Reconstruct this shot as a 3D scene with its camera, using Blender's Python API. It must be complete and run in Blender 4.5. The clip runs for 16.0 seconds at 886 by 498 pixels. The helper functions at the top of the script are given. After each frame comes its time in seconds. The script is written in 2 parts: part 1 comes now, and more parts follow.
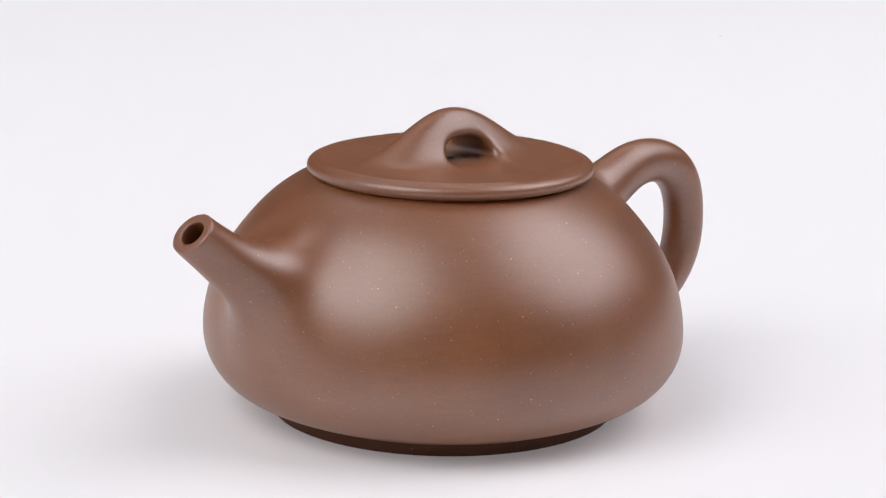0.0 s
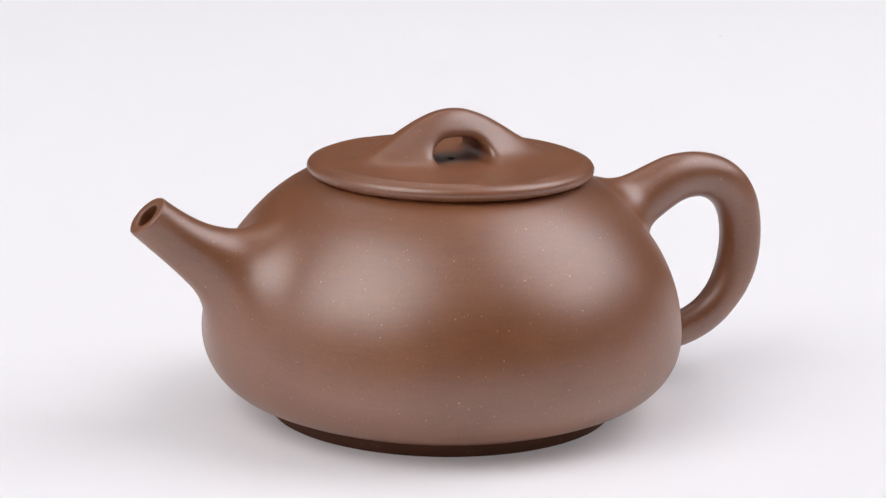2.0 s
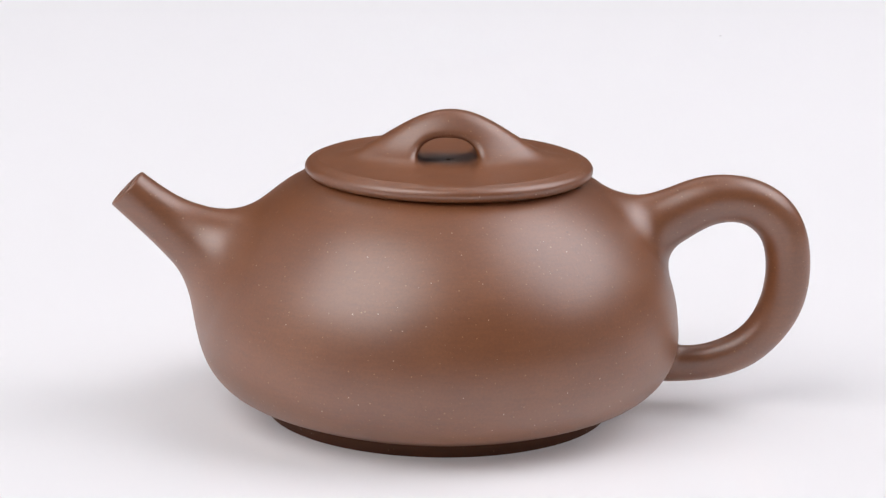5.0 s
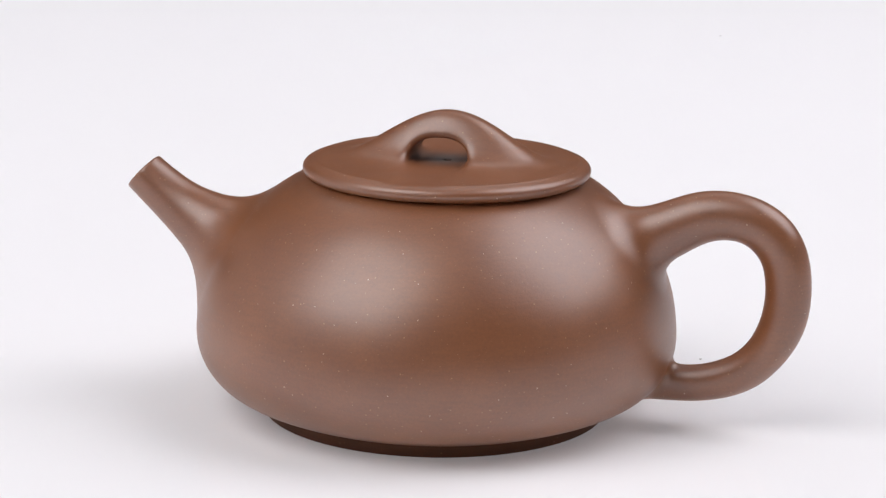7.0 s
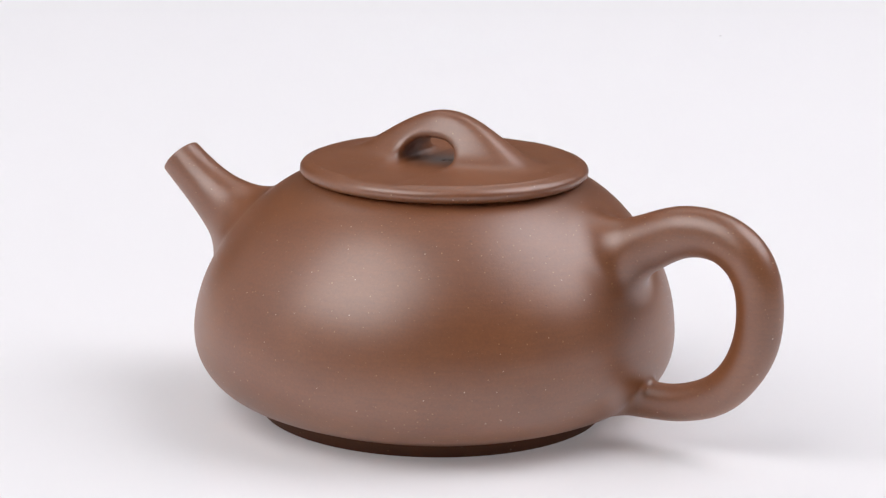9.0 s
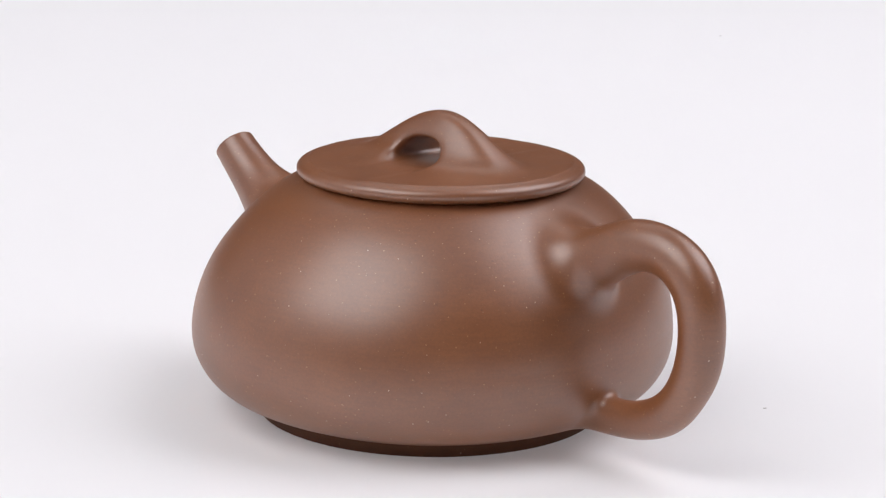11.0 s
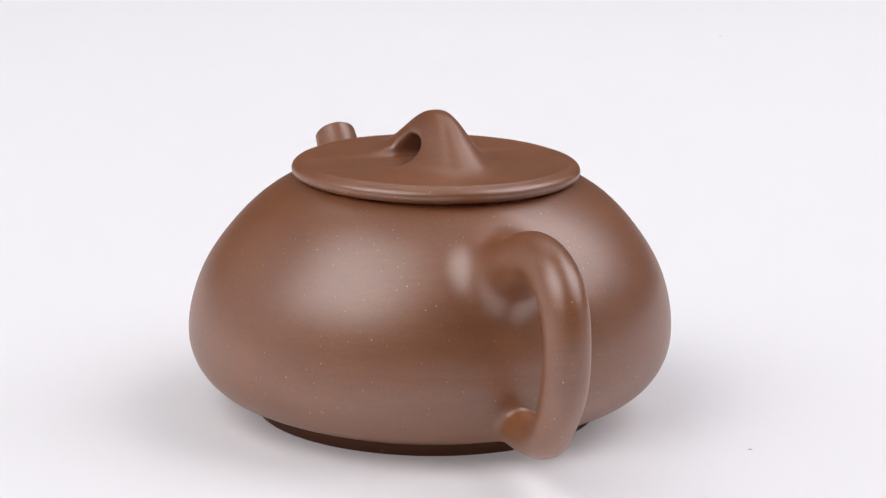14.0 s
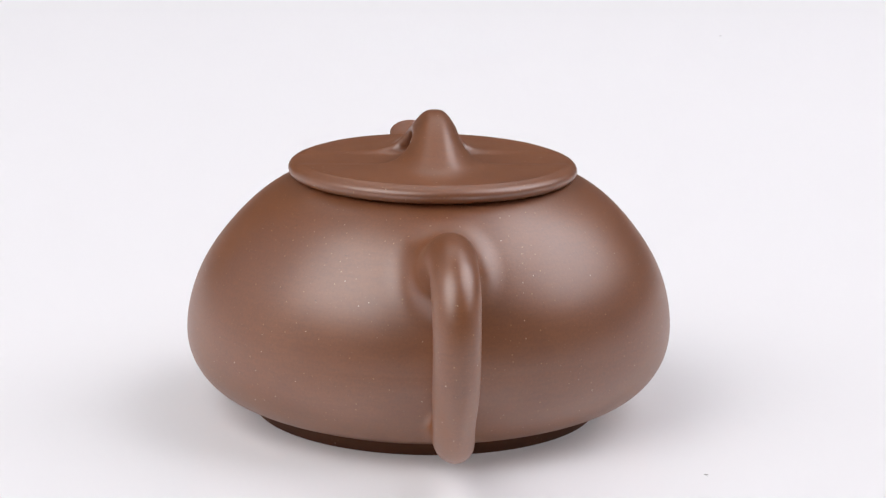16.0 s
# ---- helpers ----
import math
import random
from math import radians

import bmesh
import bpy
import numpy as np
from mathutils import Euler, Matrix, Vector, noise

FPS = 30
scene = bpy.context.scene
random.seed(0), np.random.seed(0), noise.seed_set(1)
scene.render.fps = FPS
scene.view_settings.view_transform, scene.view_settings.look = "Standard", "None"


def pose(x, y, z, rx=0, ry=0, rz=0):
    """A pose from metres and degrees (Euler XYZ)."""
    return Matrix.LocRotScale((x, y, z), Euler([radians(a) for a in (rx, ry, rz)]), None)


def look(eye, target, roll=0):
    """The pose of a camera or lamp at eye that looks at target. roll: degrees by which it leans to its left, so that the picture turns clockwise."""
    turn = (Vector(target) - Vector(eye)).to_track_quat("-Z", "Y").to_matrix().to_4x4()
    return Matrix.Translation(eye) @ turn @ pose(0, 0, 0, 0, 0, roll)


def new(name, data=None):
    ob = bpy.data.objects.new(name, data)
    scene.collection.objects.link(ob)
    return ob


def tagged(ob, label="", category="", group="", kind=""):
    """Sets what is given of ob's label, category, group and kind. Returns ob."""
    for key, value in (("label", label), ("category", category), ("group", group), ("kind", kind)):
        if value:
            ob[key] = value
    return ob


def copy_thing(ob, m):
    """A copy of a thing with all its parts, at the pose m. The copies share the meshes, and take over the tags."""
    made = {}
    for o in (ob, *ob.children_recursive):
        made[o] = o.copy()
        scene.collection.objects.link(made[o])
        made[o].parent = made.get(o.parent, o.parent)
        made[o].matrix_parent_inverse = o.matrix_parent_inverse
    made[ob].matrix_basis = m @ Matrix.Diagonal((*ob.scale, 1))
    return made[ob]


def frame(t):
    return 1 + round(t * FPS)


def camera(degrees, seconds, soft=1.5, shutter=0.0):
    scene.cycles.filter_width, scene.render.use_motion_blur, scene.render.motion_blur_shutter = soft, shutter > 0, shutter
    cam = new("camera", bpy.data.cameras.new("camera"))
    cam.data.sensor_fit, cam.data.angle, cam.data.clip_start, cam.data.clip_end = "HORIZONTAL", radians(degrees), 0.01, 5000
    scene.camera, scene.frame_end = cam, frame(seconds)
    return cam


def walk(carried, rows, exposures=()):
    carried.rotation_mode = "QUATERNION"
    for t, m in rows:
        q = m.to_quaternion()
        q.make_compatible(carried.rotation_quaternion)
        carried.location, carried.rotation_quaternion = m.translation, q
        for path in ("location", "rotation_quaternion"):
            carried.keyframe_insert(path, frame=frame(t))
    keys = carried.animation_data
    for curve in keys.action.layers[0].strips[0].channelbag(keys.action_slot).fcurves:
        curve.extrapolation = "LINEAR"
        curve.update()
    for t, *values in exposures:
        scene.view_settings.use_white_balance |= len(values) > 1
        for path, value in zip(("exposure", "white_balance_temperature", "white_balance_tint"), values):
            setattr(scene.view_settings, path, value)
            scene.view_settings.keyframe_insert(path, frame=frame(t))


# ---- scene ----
# ---- camera: it stands still; the teapot turns ----
cam = camera(20.32, 16.0, 1.3)
EYE = (0.0, -0.55, 0.16822)
VIEW = look(EYE, (EYE[0] + 0.00247, EYE[1] + 0.97247, EYE[2] - 0.23300), 0.98)
walk(cam, [(0.0, VIEW), (16.0, VIEW)])

# ---- light: a translucent white shooting table lit from below, two large softboxes in front, an added fill overhead ----
scene.view_settings.exposure = 0.0
world = bpy.data.worlds.new("studio")
world.use_nodes = True
world.node_tree.nodes["Background"].inputs["Color"].default_value = (0.9, 0.92, 1.0, 1)
world.node_tree.nodes["Background"].inputs["Strength"].default_value = 0.05
scene.world = world


def softbox(name, eye, target, width, height, watts, colour=(1, 1, 1)):
    data = bpy.data.lights.new(name, "AREA")
    data.shape, data.size, data.size_y, data.energy, data.color = "RECTANGLE", width, height, watts, colour
    ob = new(name, data)
    ob.matrix_world = look(eye, target)
    return ob


softbox("softbox_key", (-1.25, -0.95, 1.86), (0, 0.05, 0.05), 2.0, 1.85, 39.8, (1.0, 0.965, 0.97))
softbox("softbox_side", (1.60, 0.25, 1.75), (0, 0.15, 0.05), 2.0, 2.1, 44.3, (1.0, 0.955, 0.995))
# unseen fill, added to brighten the far part of the sheet
softbox("fill_top", (0.0, 1.5, 2.1), (0, 1.4, 0), 2.4, 1.0, 8.5, (0.99, 0.98, 1.0))
softbox("light_table", (0.0, 0.55, -0.40), (0, 0.55, 0), 3.6, 2.1, 38.0, (1.0, 0.975, 1.0))


# ---- materials ----
def material(name):
    m = bpy.data.materials.new(name)
    m.use_nodes = True
    tree = m.node_tree
    return m, tree, tree.nodes["Principled BSDF"]


def node(tree, kind, **values):
    n = tree.nodes.new(kind)
    for key, value in values.items():
        n.inputs[key].default_value = value
    return n


def ramp(tree, source, stops):
    n = tree.nodes.new("ShaderNodeValToRGB")
    while len(n.color_ramp.elements) < len(stops):
        n.color_ramp.elements.new(0.5)
    for e, (place, value) in zip(n.color_ramp.elements, stops):
        e.position, e.color = place, (*value, 1) if len(value) == 3 else value
    tree.links.new(source, n.inputs["Fac"])
    return n.outputs["Color"]


def mix(tree, fac, a, b, kind="MIX"):
    n = tree.nodes.new("ShaderNodeMix")
    n.data_type, n.blend_type = "RGBA", kind
    for slot, value in ((0, fac), (6, a), (7, b)):
        if isinstance(value, (int, float)):
            n.inputs[slot].default_value = value
        elif isinstance(value, tuple):
            n.inputs[slot].default_value = (*value, 1)
        else:
            tree.links.new(value, n.inputs[slot])
    return n.outputs[2]


def clay_material(name="purple_clay", residue=False, shaded=False):
    """Unglazed burnished stoneware: brown, satin, with pale and dark grains."""
    m, tree, bsdf = material(name)
    link = tree.links.new
    at = tree.nodes.new("ShaderNodeTexCoord").outputs["Object"]
    big = node(tree, "ShaderNodeTexNoise", Scale=38.0, Detail=4.0, Roughness=0.6)
    fine = node(tree, "ShaderNodeTexNoise", Scale=1500.0, Detail=3.0, Roughness=0.7)
    for n in (big, fine):
        link(at, n.inputs["Vector"])
    flat = node(tree, "ShaderNodeMapping")
    flat.inputs["Scale"].default_value = (1.0, 1.0, 7.0)
    link(at, flat.inputs["Vector"])
    brushed = node(tree, "ShaderNodeTexNoise", Scale=170.0, Detail=4.0, Roughness=0.65)
    link(flat.outputs["Vector"], brushed.inputs["Vector"])
    colour = ramp(tree, big.outputs["Fac"], [(0.3, (0.184, 0.0600, 0.0190)), (0.7, (0.234, 0.0825, 0.0277))])
    mottle = ramp(tree, fine.outputs["Fac"], [(0.3, (0.90, 0.90, 0.90)), (0.7, (1.10, 1.09, 1.07))])
    colour = mix(tree, 1.0, colour, mottle, "MULTIPLY")
    streak = ramp(tree, brushed.outputs["Fac"], [(0.3, (0.92, 0.92, 0.92)), (0.7, (1.08, 1.075, 1.065))])
    colour = mix(tree, 1.0, colour, streak, "MULTIPLY")
    for scale, keep, size, tone in ((460.0, 0.46, 0.055, (0.70, 0.54, 0.40)), (620.0, 0.36, 0.090, (0.42, 0.22, 0.10)), (850.0, 0.45, 0.095, (0.27, 0.13, 0.065)), (300.0, 0.84, 0.075, (0.03, 0.017, 0.013))):
        shaken = node(tree, "ShaderNodeTexNoise", Scale=scale * 4)
        link(at, shaken.inputs["Vector"])
        moved = node(tree, "ShaderNodeVectorMath")
        moved.operation = "MULTIPLY_ADD"
        moved.inputs[1].default_value = (0.15 / scale,) * 3
        link(shaken.outputs["Color"], moved.inputs[0])
        link(at, moved.inputs[2])
        v = node(tree, "ShaderNodeTexVoronoi", Scale=scale)
        link(moved.outputs[0], v.inputs["Vector"])
        dot = ramp(tree, v.outputs["Distance"], [(size * 0.6, (1, 1, 1)), (size * 1.4, (0, 0, 0))])
        some = ramp(tree, v.outputs["Color"], [(keep, (0, 0, 0)), (keep + 0.2, (1, 1, 1))])
        colour = mix(tree, mix(tree, 1.0, dot, some, "MULTIPLY"), colour, tone)
    if residue:
        # grey polishing residue left in the hollow under the bridge
        middle = node(tree, "ShaderNodeMapping")
        middle.inputs["Location"].default_value = (-0.0012, -0.0008, -0.2318)
        middle.inputs["Scale"].default_value = (1.0, 1.0, 4.0)
        link(at, middle.inputs["Vector"])
        away = tree.nodes.new("ShaderNodeVectorMath")
        away.operation = "LENGTH"
        link(middle.outputs["Vector"], away.inputs[0])
        ragged = node(tree, "ShaderNodeMath")
        ragged.operation = "MULTIPLY_ADD"
        ragged.inputs[1].default_value = 0.004
        link(big.outputs["Fac"], ragged.inputs[0])
        link(away.outputs["Value"], ragged.inputs[2])
        film = ramp(tree, ragged.outputs[0], [(0.005, (0.75, 0.75, 0.75)), (0.0085, (0, 0, 0))])
        colour = mix(tree, film, colour, (0.30, 0.275, 0.265))
    link(colour, bsdf.inputs["Base Color"])
    rough = ramp(tree, brushed.outputs["Fac"], [(0.25, (0.36, 0.36, 0.36)), (0.75, (0.42, 0.42, 0.42))])
    link(rough, bsdf.inputs["Roughness"])
    if shaded:
        # the foot is duller, and the shade under the body is put into its colour
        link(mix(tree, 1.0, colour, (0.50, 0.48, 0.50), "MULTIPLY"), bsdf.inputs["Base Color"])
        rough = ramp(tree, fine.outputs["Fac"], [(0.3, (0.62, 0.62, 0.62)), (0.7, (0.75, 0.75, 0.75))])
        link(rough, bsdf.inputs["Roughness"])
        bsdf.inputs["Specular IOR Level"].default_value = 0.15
    bump = node(tree, "ShaderNodeBump", Strength=0.12, Distance=0.0002)
    link(fine.outputs["Fac"], bump.inputs["Height"])
    link(bump.outputs["Normal"], bsdf.inputs["Normal"])
    bsdf.inputs["IOR"].default_value = 1.95
    return m


def white_material(name, tone, roughness, scale, gloss=0.5):
    m, tree, bsdf = material(name)
    at = tree.nodes.new("ShaderNodeTexCoord").outputs["Object"]
    n = node(tree, "ShaderNodeTexNoise", Scale=scale, Detail=5.0)
    tree.links.new(at, n.inputs["Vector"])
    low = tuple(c * 0.985 for c in tone)
    tree.links.new(ramp(tree, n.outputs["Fac"], [(0.3, low), (0.7, tone)]), bsdf.inputs["Base Color"])
    bsdf.inputs["Roughness"].default_value = roughness
    bsdf.inputs["Specular IOR Level"].default_value = gloss
    return m


CLAY = clay_material()
LID_CLAY = clay_material("purple_clay_lid", True)
SWEEP = white_material("white_sweep", (0.920, 0.929, 0.953), 0.5, 3.0, 0.0)


def acrylic(m, through_light, gloss, roughness):
    """Makes a matte material into milky acrylic: some light passes, and an even polish lies on it."""
    tree = m.node_tree
    out, base = tree.nodes["Material Output"], tree.nodes["Principled BSDF"]
    milky = node(tree, "ShaderNodeBsdfTranslucent", Color=(0.95, 0.95, 0.96, 1))
    shine = node(tree, "ShaderNodeBsdfGlossy", Roughness=roughness)
    last = base
    for amount, shader in ((through_light, milky), (gloss, shine)):
        both = tree.nodes.new("ShaderNodeMixShader")
        both.inputs[0].default_value = amount
        tree.links.new(last.outputs[0], both.inputs[1])
        tree.links.new(shader.outputs[0], both.inputs[2])
        last = both
    tree.links.new(last.outputs[0], out.inputs["Surface"])


acrylic(SWEEP, 0.12, 0.1, 0.07)
DARK_PAINT = white_material("dark_grey_wall_paint", (0.045, 0.044, 0.045), 0.8, 2.0)
GREY_PAINT = white_material("grey_wall_paint", (0.32, 0.316, 0.32), 0.8, 2.0)
WHITE_PAINT = white_material("white_wall_paint", (0.80, 0.785, 0.785), 0.7, 2.0)

SHADED_CLAY = clay_material("shaded_purple_clay", False, True)
DUST = white_material("dust", (0.42, 0.41, 0.41), 0.8, 900.0)


# ---- helpers of this scene ----
def part(name, bm, mat, parent=None, label=""):
    me = bpy.data.meshes.new(name)
    bm.to_mesh(me)
    bm.free()
    me.materials.append(mat)
    ob = new(name, me)
    ob.parent = parent
    return tagged(ob, label=label)


def spline(knots, steps):
    """A smooth curve through knots (rows of numbers), as an array of points."""
    k = np.array(knots, float)
    d = np.concatenate([[0], np.cumsum(np.sqrt(np.linalg.norm(np.diff(k[:, :2], axis=0), axis=1)))])
    n, h = len(k), np.diff(d)
    a, b = np.eye(n), np.zeros_like(k)
    for i in range(1, n - 1):
        a[i, i - 1:i + 2] = h[i - 1], 2 * (h[i - 1] + h[i]), h[i]
        b[i] = 6 * ((k[i + 1] - k[i]) / h[i] - (k[i] - k[i - 1]) / h[i - 1])
    m = np.linalg.solve(a, b)
    s = np.linspace(0, d[-1], steps)
    i = np.clip(np.searchsorted(d, s) - 1, 0, n - 2)
    u, v = ((d[i + 1] - s) / h[i])[:, None], ((s - d[i]) / h[i])[:, None]
    return u * k[i] + v * k[i + 1] + ((u**3 - u) * m[i] + (v**3 - v) * m[i + 1]) * (h[i] ** 2)[:, None] / 6


def turned(profile, step=0.3, reach=12.0):
    """Signed distance to a solid turned about z, from its closed profile (radius, height) in millimetres."""
    line = np.array(profile)
    lo = np.array([-reach, line[:, 1].min() - reach])
    hi = line.max(0) + reach
    r = np.arange(lo[0], hi[0], step)
    z = np.arange(lo[1], hi[1], step)
    gr, gz = np.meshgrid(r, z, indexing="ij")
    best = np.full(gr.shape, 1e9)
    inside = np.zeros(gr.shape, bool)
    ring = np.concatenate([line, line[:1]])
    for (ax, az), (bx, bz) in zip(ring[:-1], ring[1:]):
        ex, ez = bx - ax, bz - az
        length = ex * ex + ez * ez
        if length < 1e-12:
            continue
        crosses = ((az > gz) != (bz > gz)) & (gr < ex * (gz - az) / (ez if abs(ez) > 1e-12 else 1e-12) + ax)
        inside ^= crosses
        if ax < 0.01 and bx < 0.01:
            continue
        s = np.clip(((gr - ax) * ex + (gz - az) * ez) / length, 0, 1)
        best = np.minimum(best, (gr - ax - s * ex) ** 2 + (gz - az - s * ez) ** 2)
    field = np.where(inside | (gr < 0) & (gz > line[:, 1].min()) & (gz < line[:, 1].max()), -1, 1) * np.sqrt(best)

    def at(p):
        u = np.clip((np.hypot(p[..., 0], p[..., 1]) - lo[0]) / step, 0, len(r) - 1.001)
        v = np.clip((p[..., 2] - lo[1]) / step, 0, len(z) - 1.001)
        i, j = u.astype(int), v.astype(int)
        u, v = u - i, v - j
        return (field[i, j] * (1 - u) * (1 - v) + field[i + 1, j] * u * (1 - v) + field[i, j + 1] * (1 - u) * v + field[i + 1, j + 1] * u * v)
    return at


def tube(line):
    """Signed distance to a tube in the xz plane through rows of (x, z, radius)."""
    room = line[:, 2].max() + 12
    low, high = line[:, :2].min(0) - room, line[:, :2].max(0) + room

    def at(p):
        """Far points get a rough value."""
        flat = p.reshape(-1, 3)
        best = np.full(len(flat), 20.0)
        near = (flat[:, 0] > low[0]) & (flat[:, 0] < high[0]) & (flat[:, 2] > low[1]) & (flat[:, 2] < high[1]) & (np.abs(flat[:, 1]) < room)
        best[near] = close(flat[near])
        return best.reshape(p.shape[:-1])

    def close(p):
        best = np.full(p.shape[:-1], 1e9)
        y2 = p[..., 1] ** 2
        for (ax, az, ar), (bx, bz, br) in zip(line[:-1], line[1:]):
            ex, ez = bx - ax, bz - az
            s = np.clip(((p[..., 0] - ax) * ex + (p[..., 2] - az) * ez) / (ex * ex + ez * ez), 0, 1)
            d = np.sqrt((p[..., 0] - ax - s * ex) ** 2 + (p[..., 2] - az - s * ez) ** 2 + y2) - ar - s * (br - ar)
            best = np.minimum(best, d)
        return best
    return at


def join(a, b, k):
    """Smooth union over a fillet of k millimetres."""
    h = np.clip(0.5 + 0.5 * (b - a) / k, 0, 1)
    return b * (1 - h) + a * h - k * h * (1 - h)


def cut(a, b, k):
    """a with b taken away, its edge rounded over k."""
    return -join(-a, b, k)


def sampled(field, axes, step, block=10):
    """The field on a grid; blocks far from the surface get only their middle's value."""
    shape = [len(a) for a in axes]
    f = np.empty(shape)
    starts = [range(0, n, block) for n in shape]
    cells = [(i, j, k) for i in starts[0] for j in starts[1] for k in starts[2]]
    mids = np.array([[a[0] + (o + block / 2) * step for a, o in zip(axes, c)] for c in cells])
    value = field(mids)
    near = np.abs(value) < block * step * 0.9 + 3.0
    for c, v in ((c, v) for c, v, n in zip(cells, value, near) if not n):
        f[c[0]:c[0] + block, c[1]:c[1] + block, c[2]:c[2] + block] = v
    close = [c for c, n in zip(cells, near) if n]
    for start in range(0, len(close), 150):
        some = close[start:start + 150]
        sub = [np.stack(np.meshgrid(*[a[o:o + block] for a, o in zip(axes, c)], indexing="ij"), -1) for c in some]
        out = field(np.concatenate([g.reshape(-1, 3) for g in sub]))
        at = 0
        for c, g in zip(some, sub):
            n = g[..., 0].size
            f[c[0]:c[0] + block, c[1]:c[1] + block, c[2]:c[2] + block] = out[at:at + n].reshape(g.shape[:3])
            at += n
    return f


def skin(field, low, high, step):
    """Surface of field < 0 between two corners: points, quads and normals, pulled onto the surface."""
    axes = [np.arange(l, h + step, step) for l, h in zip(low, high)]
    f = sampled(field, axes, step)
    inside = f < 0
    shape = np.array(f.shape) - 1
    total, count = np.zeros((*shape, 3)), np.zeros(shape)
    corner = [(i, j, k) for i in (0, 1) for j in (0, 1) for k in (0, 1)]

    def block(a, c):
        return a[c[0]:c[0] + shape[0], c[1]:c[1] + shape[1], c[2]:c[2] + shape[2]]
    for a in corner:
        for axis in range(3):
            if a[axis]:
                continue
            b = tuple(v + (n == axis) for n, v in enumerate(a))
            fa, fb = block(f, a), block(f, b)
            hit = (fa < 0) != (fb < 0)
            w = np.where(hit, fa / np.where(hit, fa - fb, 1), 0)
            for n in range(3):
                total[..., n] += hit * (a[n] + (w if n == axis else 0))
            count += hit
    used = count > 0
    index = np.full(shape, -1)
    index[used] = np.arange(used.sum())
    points = (np.argwhere(used) + total[used] / count[used][:, None]) * step + np.array(low)
    quads = []
    for axis in range(3):
        b, c = (axis + 1) % 3, (axis + 2) % 3
        size = list(f.shape)
        size[axis] -= 1
        first = [slice(None)] * 3
        second = [slice(None)] * 3
        first[axis], second[axis] = slice(0, -1), slice(1, None)
        ia, ib = inside[tuple(first)], inside[tuple(second)]
        place = np.argwhere(ia != ib)
        place = place[(place[:, b] > 0) & (place[:, c] > 0) & (place[:, b] < shape[b]) & (place[:, c] < shape[c])]
        flip = ib[tuple(place.T)]
        eb, ec = np.eye(3, dtype=int)[b], np.eye(3, dtype=int)[c]
        q = np.stack([index[tuple((place - o).T)] for o in (eb + ec, ec, eb * 0, eb)], 1)
        q[flip] = q[flip][:, ::-1]
        quads.append(q)
    quads = np.concatenate(quads)

    def slope(p, e=0.25):
        return np.stack([field(p + e * v) - field(p - e * v) for v in np.eye(3)], -1) / (2 * e)
    for _ in range(3):
        g = slope(points)
        points = points - np.clip(field(points) / np.maximum((g * g).sum(-1), 0.05), -0.4, 0.4)[:, None] * g
    g = slope(points)
    return points, quads, g / np.linalg.norm(g, axis=1, keepdims=True)


def skin_part(name, points, quads, normals, mat, parent, label=""):
    """The quads given, as a smooth mesh in metres that shades by the surface's own normals."""
    used = np.unique(quads)
    back = np.zeros(len(points), int)
    back[used] = np.arange(len(used))
    me = bpy.data.meshes.new(name)
    me.from_pydata((points[used] * 0.001).tolist(), [], back[quads].tolist())
    me.polygons.foreach_set("use_smooth", [True] * len(me.polygons))
    me.normals_split_custom_set_from_vertices(normals[used].tolist())
    me.materials.append(mat)
    ob = new(name, me)
    ob.parent = parent
    return tagged(ob, label=label)


# ---- the studio ----
def studio():
    # one large sheet of polished white acrylic that reaches under the camera and far behind the pot
    bm = bmesh.new()
    bmesh.ops.create_cube(bm, size=1)
    for v in bm.verts:
        v.co = Vector((v.co.x * 4.0, 0.35 + v.co.y * 2.5, v.co.z * 0.02 - 0.01))
    bmesh.ops.bevel(bm, geom=bm.edges[:], offset=0.002, segments=2, affect="EDGES")
    # the table's sheet is open below, over its lamp
    bmesh.ops.delete(bm, geom=[f for f in bm.faces if f.normal.z < -0.99], context="FACES")
    sheet = part("backdrop", bm, SWEEP)
    tagged(sheet, "smooth polished white acrylic table sheet under the turning teapot", "backdrop", kind="structure")
    paints = {"dark": DARK_PAINT, "mid": GREY_PAINT, "white": WHITE_PAINT}
    for name, label, lo, hi in (
        ("floor", "plain dark grey studio floor", (-2.3, -2.3, -0.90), (2.3, 2.3, -0.80)),
        ("ceiling", "plain mid grey studio ceiling", (-2.3, -2.3, 2.6), (2.3, 2.3, 2.7)),
        ("wall_north", "plain dark grey studio wall", (-2.3, 2.2, -0.80), (2.3, 2.3, 2.6)),
        ("wall_south", "plain dark grey studio wall", (-2.3, -2.3, -0.80), (2.3, -2.2, 2.6)),
        ("wall_east", "plain dark grey studio wall", (2.2, -2.2, -0.80), (2.3, 2.2, 2.6)),
        # out of view; white so that it bounces light onto the pot's lower left
        ("wall_west", "plain white painted studio wall", (-2.3, -2.2, -0.80), (-2.2, 2.2, 2.6)),
    ):
        bm = bmesh.new()
        bmesh.ops.create_cube(bm, size=1)
        for v in bm.verts:
            v.co = Vector([l + (c + 0.5) * (h - l) for c, l, h in zip(v.co, lo, hi)])
        tagged(part(name, bm, paints[label.split()[1]]), label, name.split("_")[0], kind="structure")


studio()

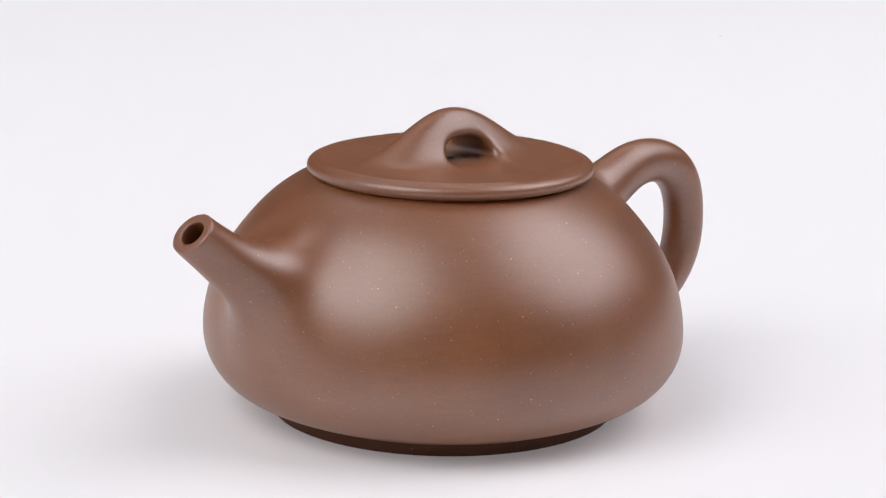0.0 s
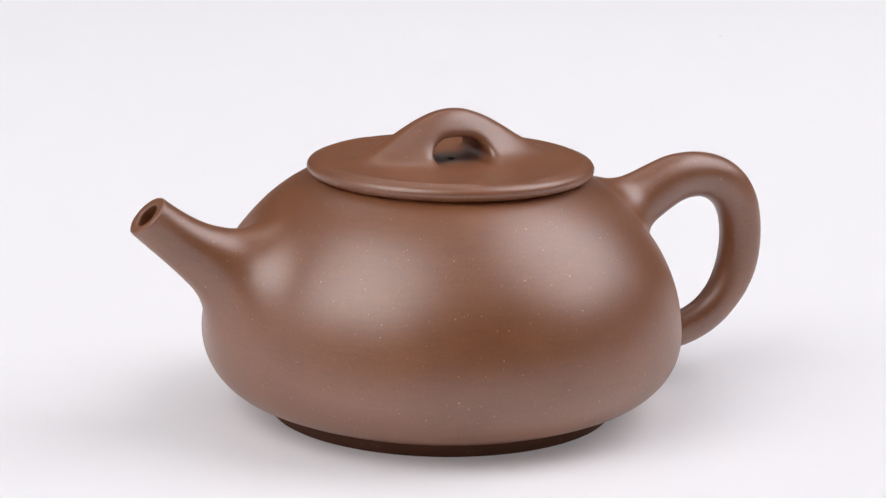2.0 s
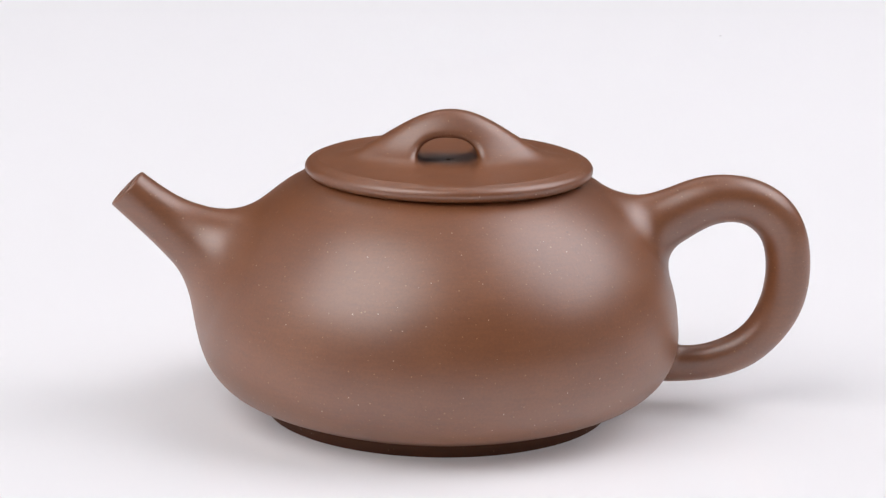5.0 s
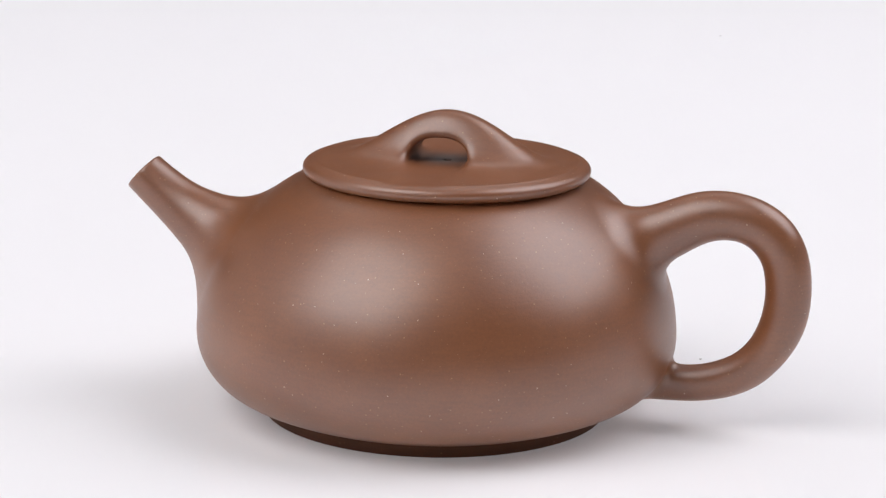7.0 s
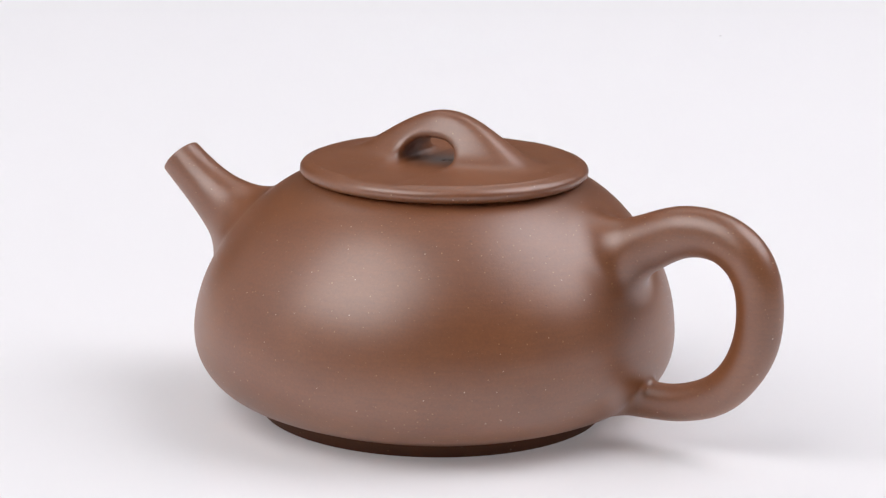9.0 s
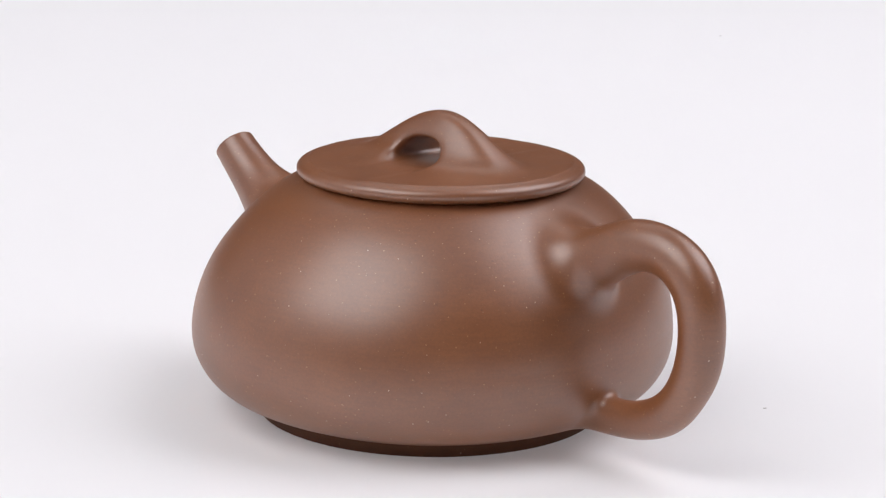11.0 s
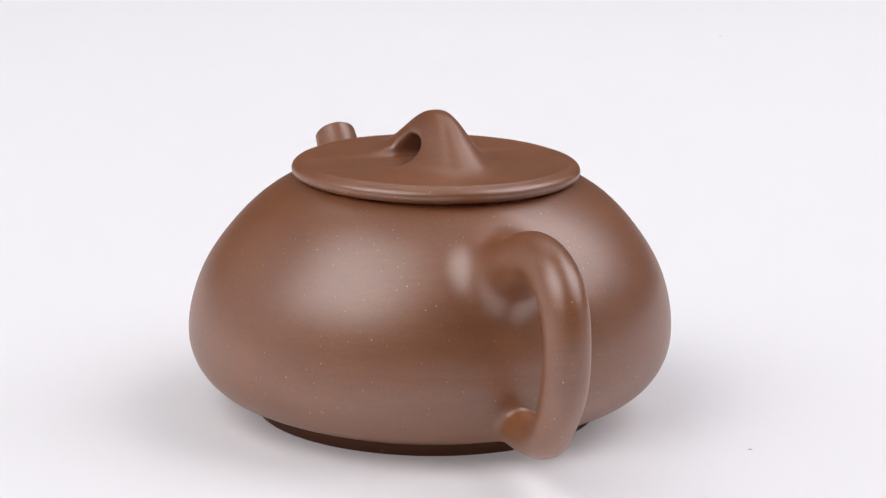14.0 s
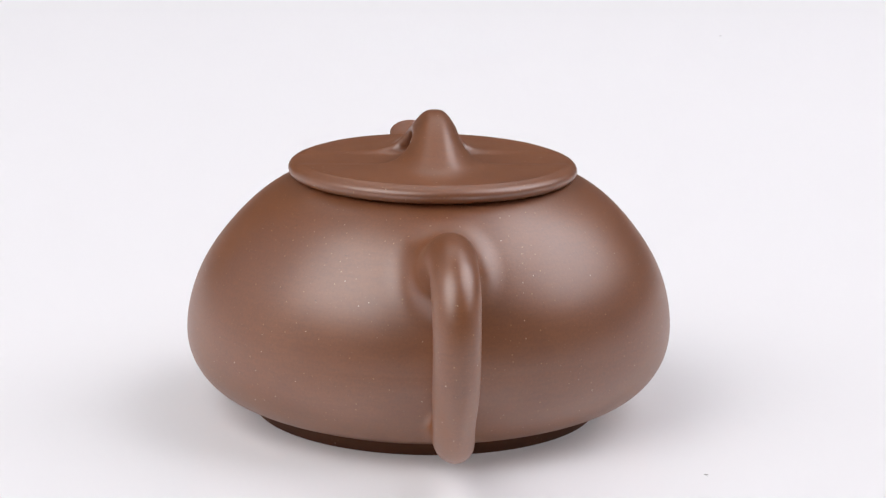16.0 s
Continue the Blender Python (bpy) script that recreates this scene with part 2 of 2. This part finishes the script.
# ---- the teapot: millimetres, z up, handle along +x, spout along -x ----
LEAN = (0.025, 0.0259)  # the body and lid lean a little, as thrown by hand
BODY = [(30.0, 0.9), (36.0, 1.6), (40.2, 2.9), (47.4, 5.9), (52.0, 9.9), (54.6, 14.9), (55.2, 20.9), (54.0, 27.9), (51.2, 34.9), (46.5, 41.9), (41.0, 47.9), (35.2, 52.2), (29.5, 54.9)]
SPOUT = [(-72.5, 52.2, 5.0), (-70.9, 50.6, 5.05), (-65.0, 45.7, 5.5), (-58.6, 41.1, 6.65), (-52.0, 36.9, 8.8), (-43.0, 30.0, 12.2)]
HANDLE = [(42.5, 40.7, 8.0), (52.7, 45.1, 6.4), (60.85, 48.7, 5.7), (69.4, 48.9, 5.3), (75.2, 46.0, 5.3), (78.7, 41.0, 5.2), (80.05, 33.3, 5.1), (79.05, 25.5, 5.0), (75.55, 18.6, 4.6), (70.35, 13.65, 4.5), (63.75, 10.95, 4.3), (57.5, 10.05, 4.25), (47.5, 10.45, 4.8)]


def revolve(profile, around=160):
    bm = bmesh.new()
    rings = [[bm.verts.new((r * math.cos(a) * 0.001, r * math.sin(a) * 0.001, z * 0.001)) for a in np.linspace(0, 2 * math.pi, around, endpoint=False)] for r, z in profile]
    for a, b in zip(rings[:-1], rings[1:]):
        for i in range(around):
            bm.faces.new((a[i], a[(i + 1) % around], b[(i + 1) % around], b[i])).smooth = True
    return bm


def teapot():
    pot = new("teapot")
    tagged(pot, "brown unglazed clay teapot, satin and finely speckled, on white acrylic", "teapot")
    solid = turned([(0, BODY[0][1])] + spline(BODY, 160).tolist() + [(0, BODY[-1][1])])
    spout, handle = tube(spline(SPOUT, 60)), tube(spline(HANDLE, 110))
    bore = tube(spline([(x, z, r * 0.55) for x, z, r in [(-78.4, 57.6, 4.85)] + SPOUT[1:5]], 30))
    mouth, out = np.array([-70.9, 0, 50.6]), np.array([-0.72, 0, 0.69])

    def aside(p):
        # the spout bends a little sideways towards its mouth
        far = np.clip((-p[..., 0] - 42) / 30, 0, 1.3)
        q = p.copy()
        q[..., 1] = p[..., 1] - 0.5 * far * far
        return q

    def spout_field(p):
        return -join(-spout(aside(p)), -((p - mouth) @ out), 0.55)

    def upright(p):
        return p - np.stack([LEAN[0] * p[..., 2], LEAN[1] * p[..., 2], 0 * p[..., 2]], -1)

    def pressed(p):
        # the side under the handle is slightly flattened
        q = upright(p)
        q[..., 0] *= 1 + 0.017 * np.clip((p[..., 2] - 10) / 12, 0, 1) * (q[..., 0] > 0)
        return q

    def grip(p):
        # the loop is a little flatter across than along, and bends aside at its foot
        low = np.clip((20 - p[..., 2]) / 14, 0, 1)
        q = p.copy()
        q[..., 1] = (p[..., 1] - 1.2 * low * low * (3 - 2 * low)) / 0.94
        return handle(q)

    def field(p):
        ease = np.clip((p[..., 2] - 18) / 14, 0, 1)
        f = join(solid(pressed(p)), spout_field(p), 9.0)
        f = join(f, grip(p), 2.2 + 4.2 * ease)
        return cut(f, bore(aside(p)), 0.45)
    points, quads, normals = skin(field, (-80, -59, 0), (88, 59, 60), 0.5)
    mid = points[quads].mean(1)
    body, sp, ha = solid(pressed(mid)), spout(aside(mid)), grip(mid)
    is_spout = (mid[:, 0] < -30) & (sp < body)
    is_handle = (mid[:, 0] > 30) & (ha < body)
    skin_part("body", points, quads[~is_spout & ~is_handle], normals, CLAY, pot)
    skin_part("spout", points, quads[is_spout], normals, CLAY, pot, "short tapered clay spout with a round open mouth")
    skin_part("handle", points, quads[is_handle], normals, CLAY, pot, "thick curved loop handle of brown clay")
    part("foot_ring", revolve([(30.0, 2.6), (39.2, 3.3), (39.62, 3.15), (39.7, 3.05), (39.7, 2.95), (39.35, 0.45), (39.32, 0.25), (39.25, 0.08), (39.1, 0.0), (39.0, 0.0), (33.0, 0.0), (32.4, 0.3), (31.8, 2.6)]), SHADED_CLAY, pot, "low dull clay foot ring, shade under the body put into its colour")

    # lid: a thick round disc with an arched bridge knob and a steam hole
    disc = turned([(0, 53.0), (27.5, 53.0), (28.0, 54.5)] + spline([(30.6, 54.5), (32.1, 55.1), (32.6, 56.3), (32.05, 57.4), (30.5, 58.0), (27.0, 58.14), (22.0, 58.06)], 44).tolist() + [(10, 57.95), (0, 57.95)], 0.2, 16.0)

    def rise(p):
        x, y = np.clip(np.abs(p[..., 0]) / 29.0, 0, 1), np.abs(p[..., 1])
        slope = np.cos(x * math.pi / 2)
        return 11.9 * (0.9 * slope * slope + 0.1 * slope) * (1.05 / (1 + (y / 6.35) ** 2.9) - 0.05)

    def hill(p):
        h = rise(p)
        e = 0.3
        sx = (rise(p + np.array([e, 0, 0])) - rise(p - np.array([e, 0, 0]))) / (2 * e)
        sy = (rise(p + np.array([0, e, 0])) - rise(p - np.array([0, e, 0]))) / (2 * e)
        return (p[..., 2] - 57.45 - h) / np.sqrt(1 + sx * sx + sy * sy)

    def seated(p):
        return upright(p) - np.array([0.45, -0.7, -0.25])

    def tunnel(p):
        q = (np.abs((p[..., 0] + 0.7) / 7.0) ** 2.5 + np.abs(np.maximum(p[..., 2] - 57.3, 0) / 6.25) ** 2.5) ** 0.4
        return (q - 1) * 6.2

    def lid_field(p):
        p = seated(p)
        bridge = cut(np.maximum(hill(p), np.hypot(p[..., 0], p[..., 1]) - 29.0), tunnel(p), 2.4)
        f = join(disc(p), bridge, 2.2)
        return np.maximum(f, np.minimum(0.9 - np.hypot(p[..., 0] - 0.2, p[..., 1]), 59.0 - p[..., 2]))
    points, quads, normals = skin(lid_field, (-35, -35, 52), (35, 35, 72), 0.45)
    mid = seated(points[quads].mean(1))
    is_knob = (rise(mid) > 0.7) & (mid[:, 2] > 58.3)
    lid = skin_part("lid", points, quads[~is_knob], normals, LID_CLAY, pot, "round flat clay lid with a thick rounded rim")
    skin_part("knob", points, quads[is_knob], normals, LID_CLAY, lid, "arched bridge knob pierced by an opening")
    return pot


POT = teapot()


def fleck():
    """A grain of dust on the turning surface."""
    bm = bmesh.new()
    bmesh.ops.create_icosphere(bm, subdivisions=2, radius=1)
    for v in bm.verts:
        n = 1 + 0.3 * noise.noise(v.co * 1.7)
        v.co = Vector((v.co.x * 0.00052 * n, v.co.y * 0.00030 * n, v.co.z * 0.00008 * n + 0.00007))
    ob = part("dust_fleck", bm, DUST)
    return tagged(ob, "tiny pale grey grain of dust lying on the white acrylic sheet", "dust")


FLECK = fleck()
SPOT = copy_thing(FLECK, pose(0.1293, 0.5834, 0, 0, 0, 20))
tagged(SPOT, "tiny grey grain of dust far back on the white sheet", "dust")
SPOT.scale = (1.3, 2.0, 1.0)


# ---- what moves: the pot turns with its axis a little off the turning centre ----
def motions():
    pot_rows, fleck_rows = [], []
    for i in range(33):
        t = i * 0.5
        turn = -7.96 * t
        a = radians(turn)
        for rows, x, y, way in ((pot_rows, 0.001866, -0.001276, 42.0), (fleck_rows, 0.0045, 0.0765, 115.0)):
            rows.append((t, pose(x * math.cos(a) - y * math.sin(a), x * math.sin(a) + y * math.cos(a), 0, 0, 0, way + turn)))
    walk(POT, pot_rows)
    walk(FLECK, fleck_rows)


motions()
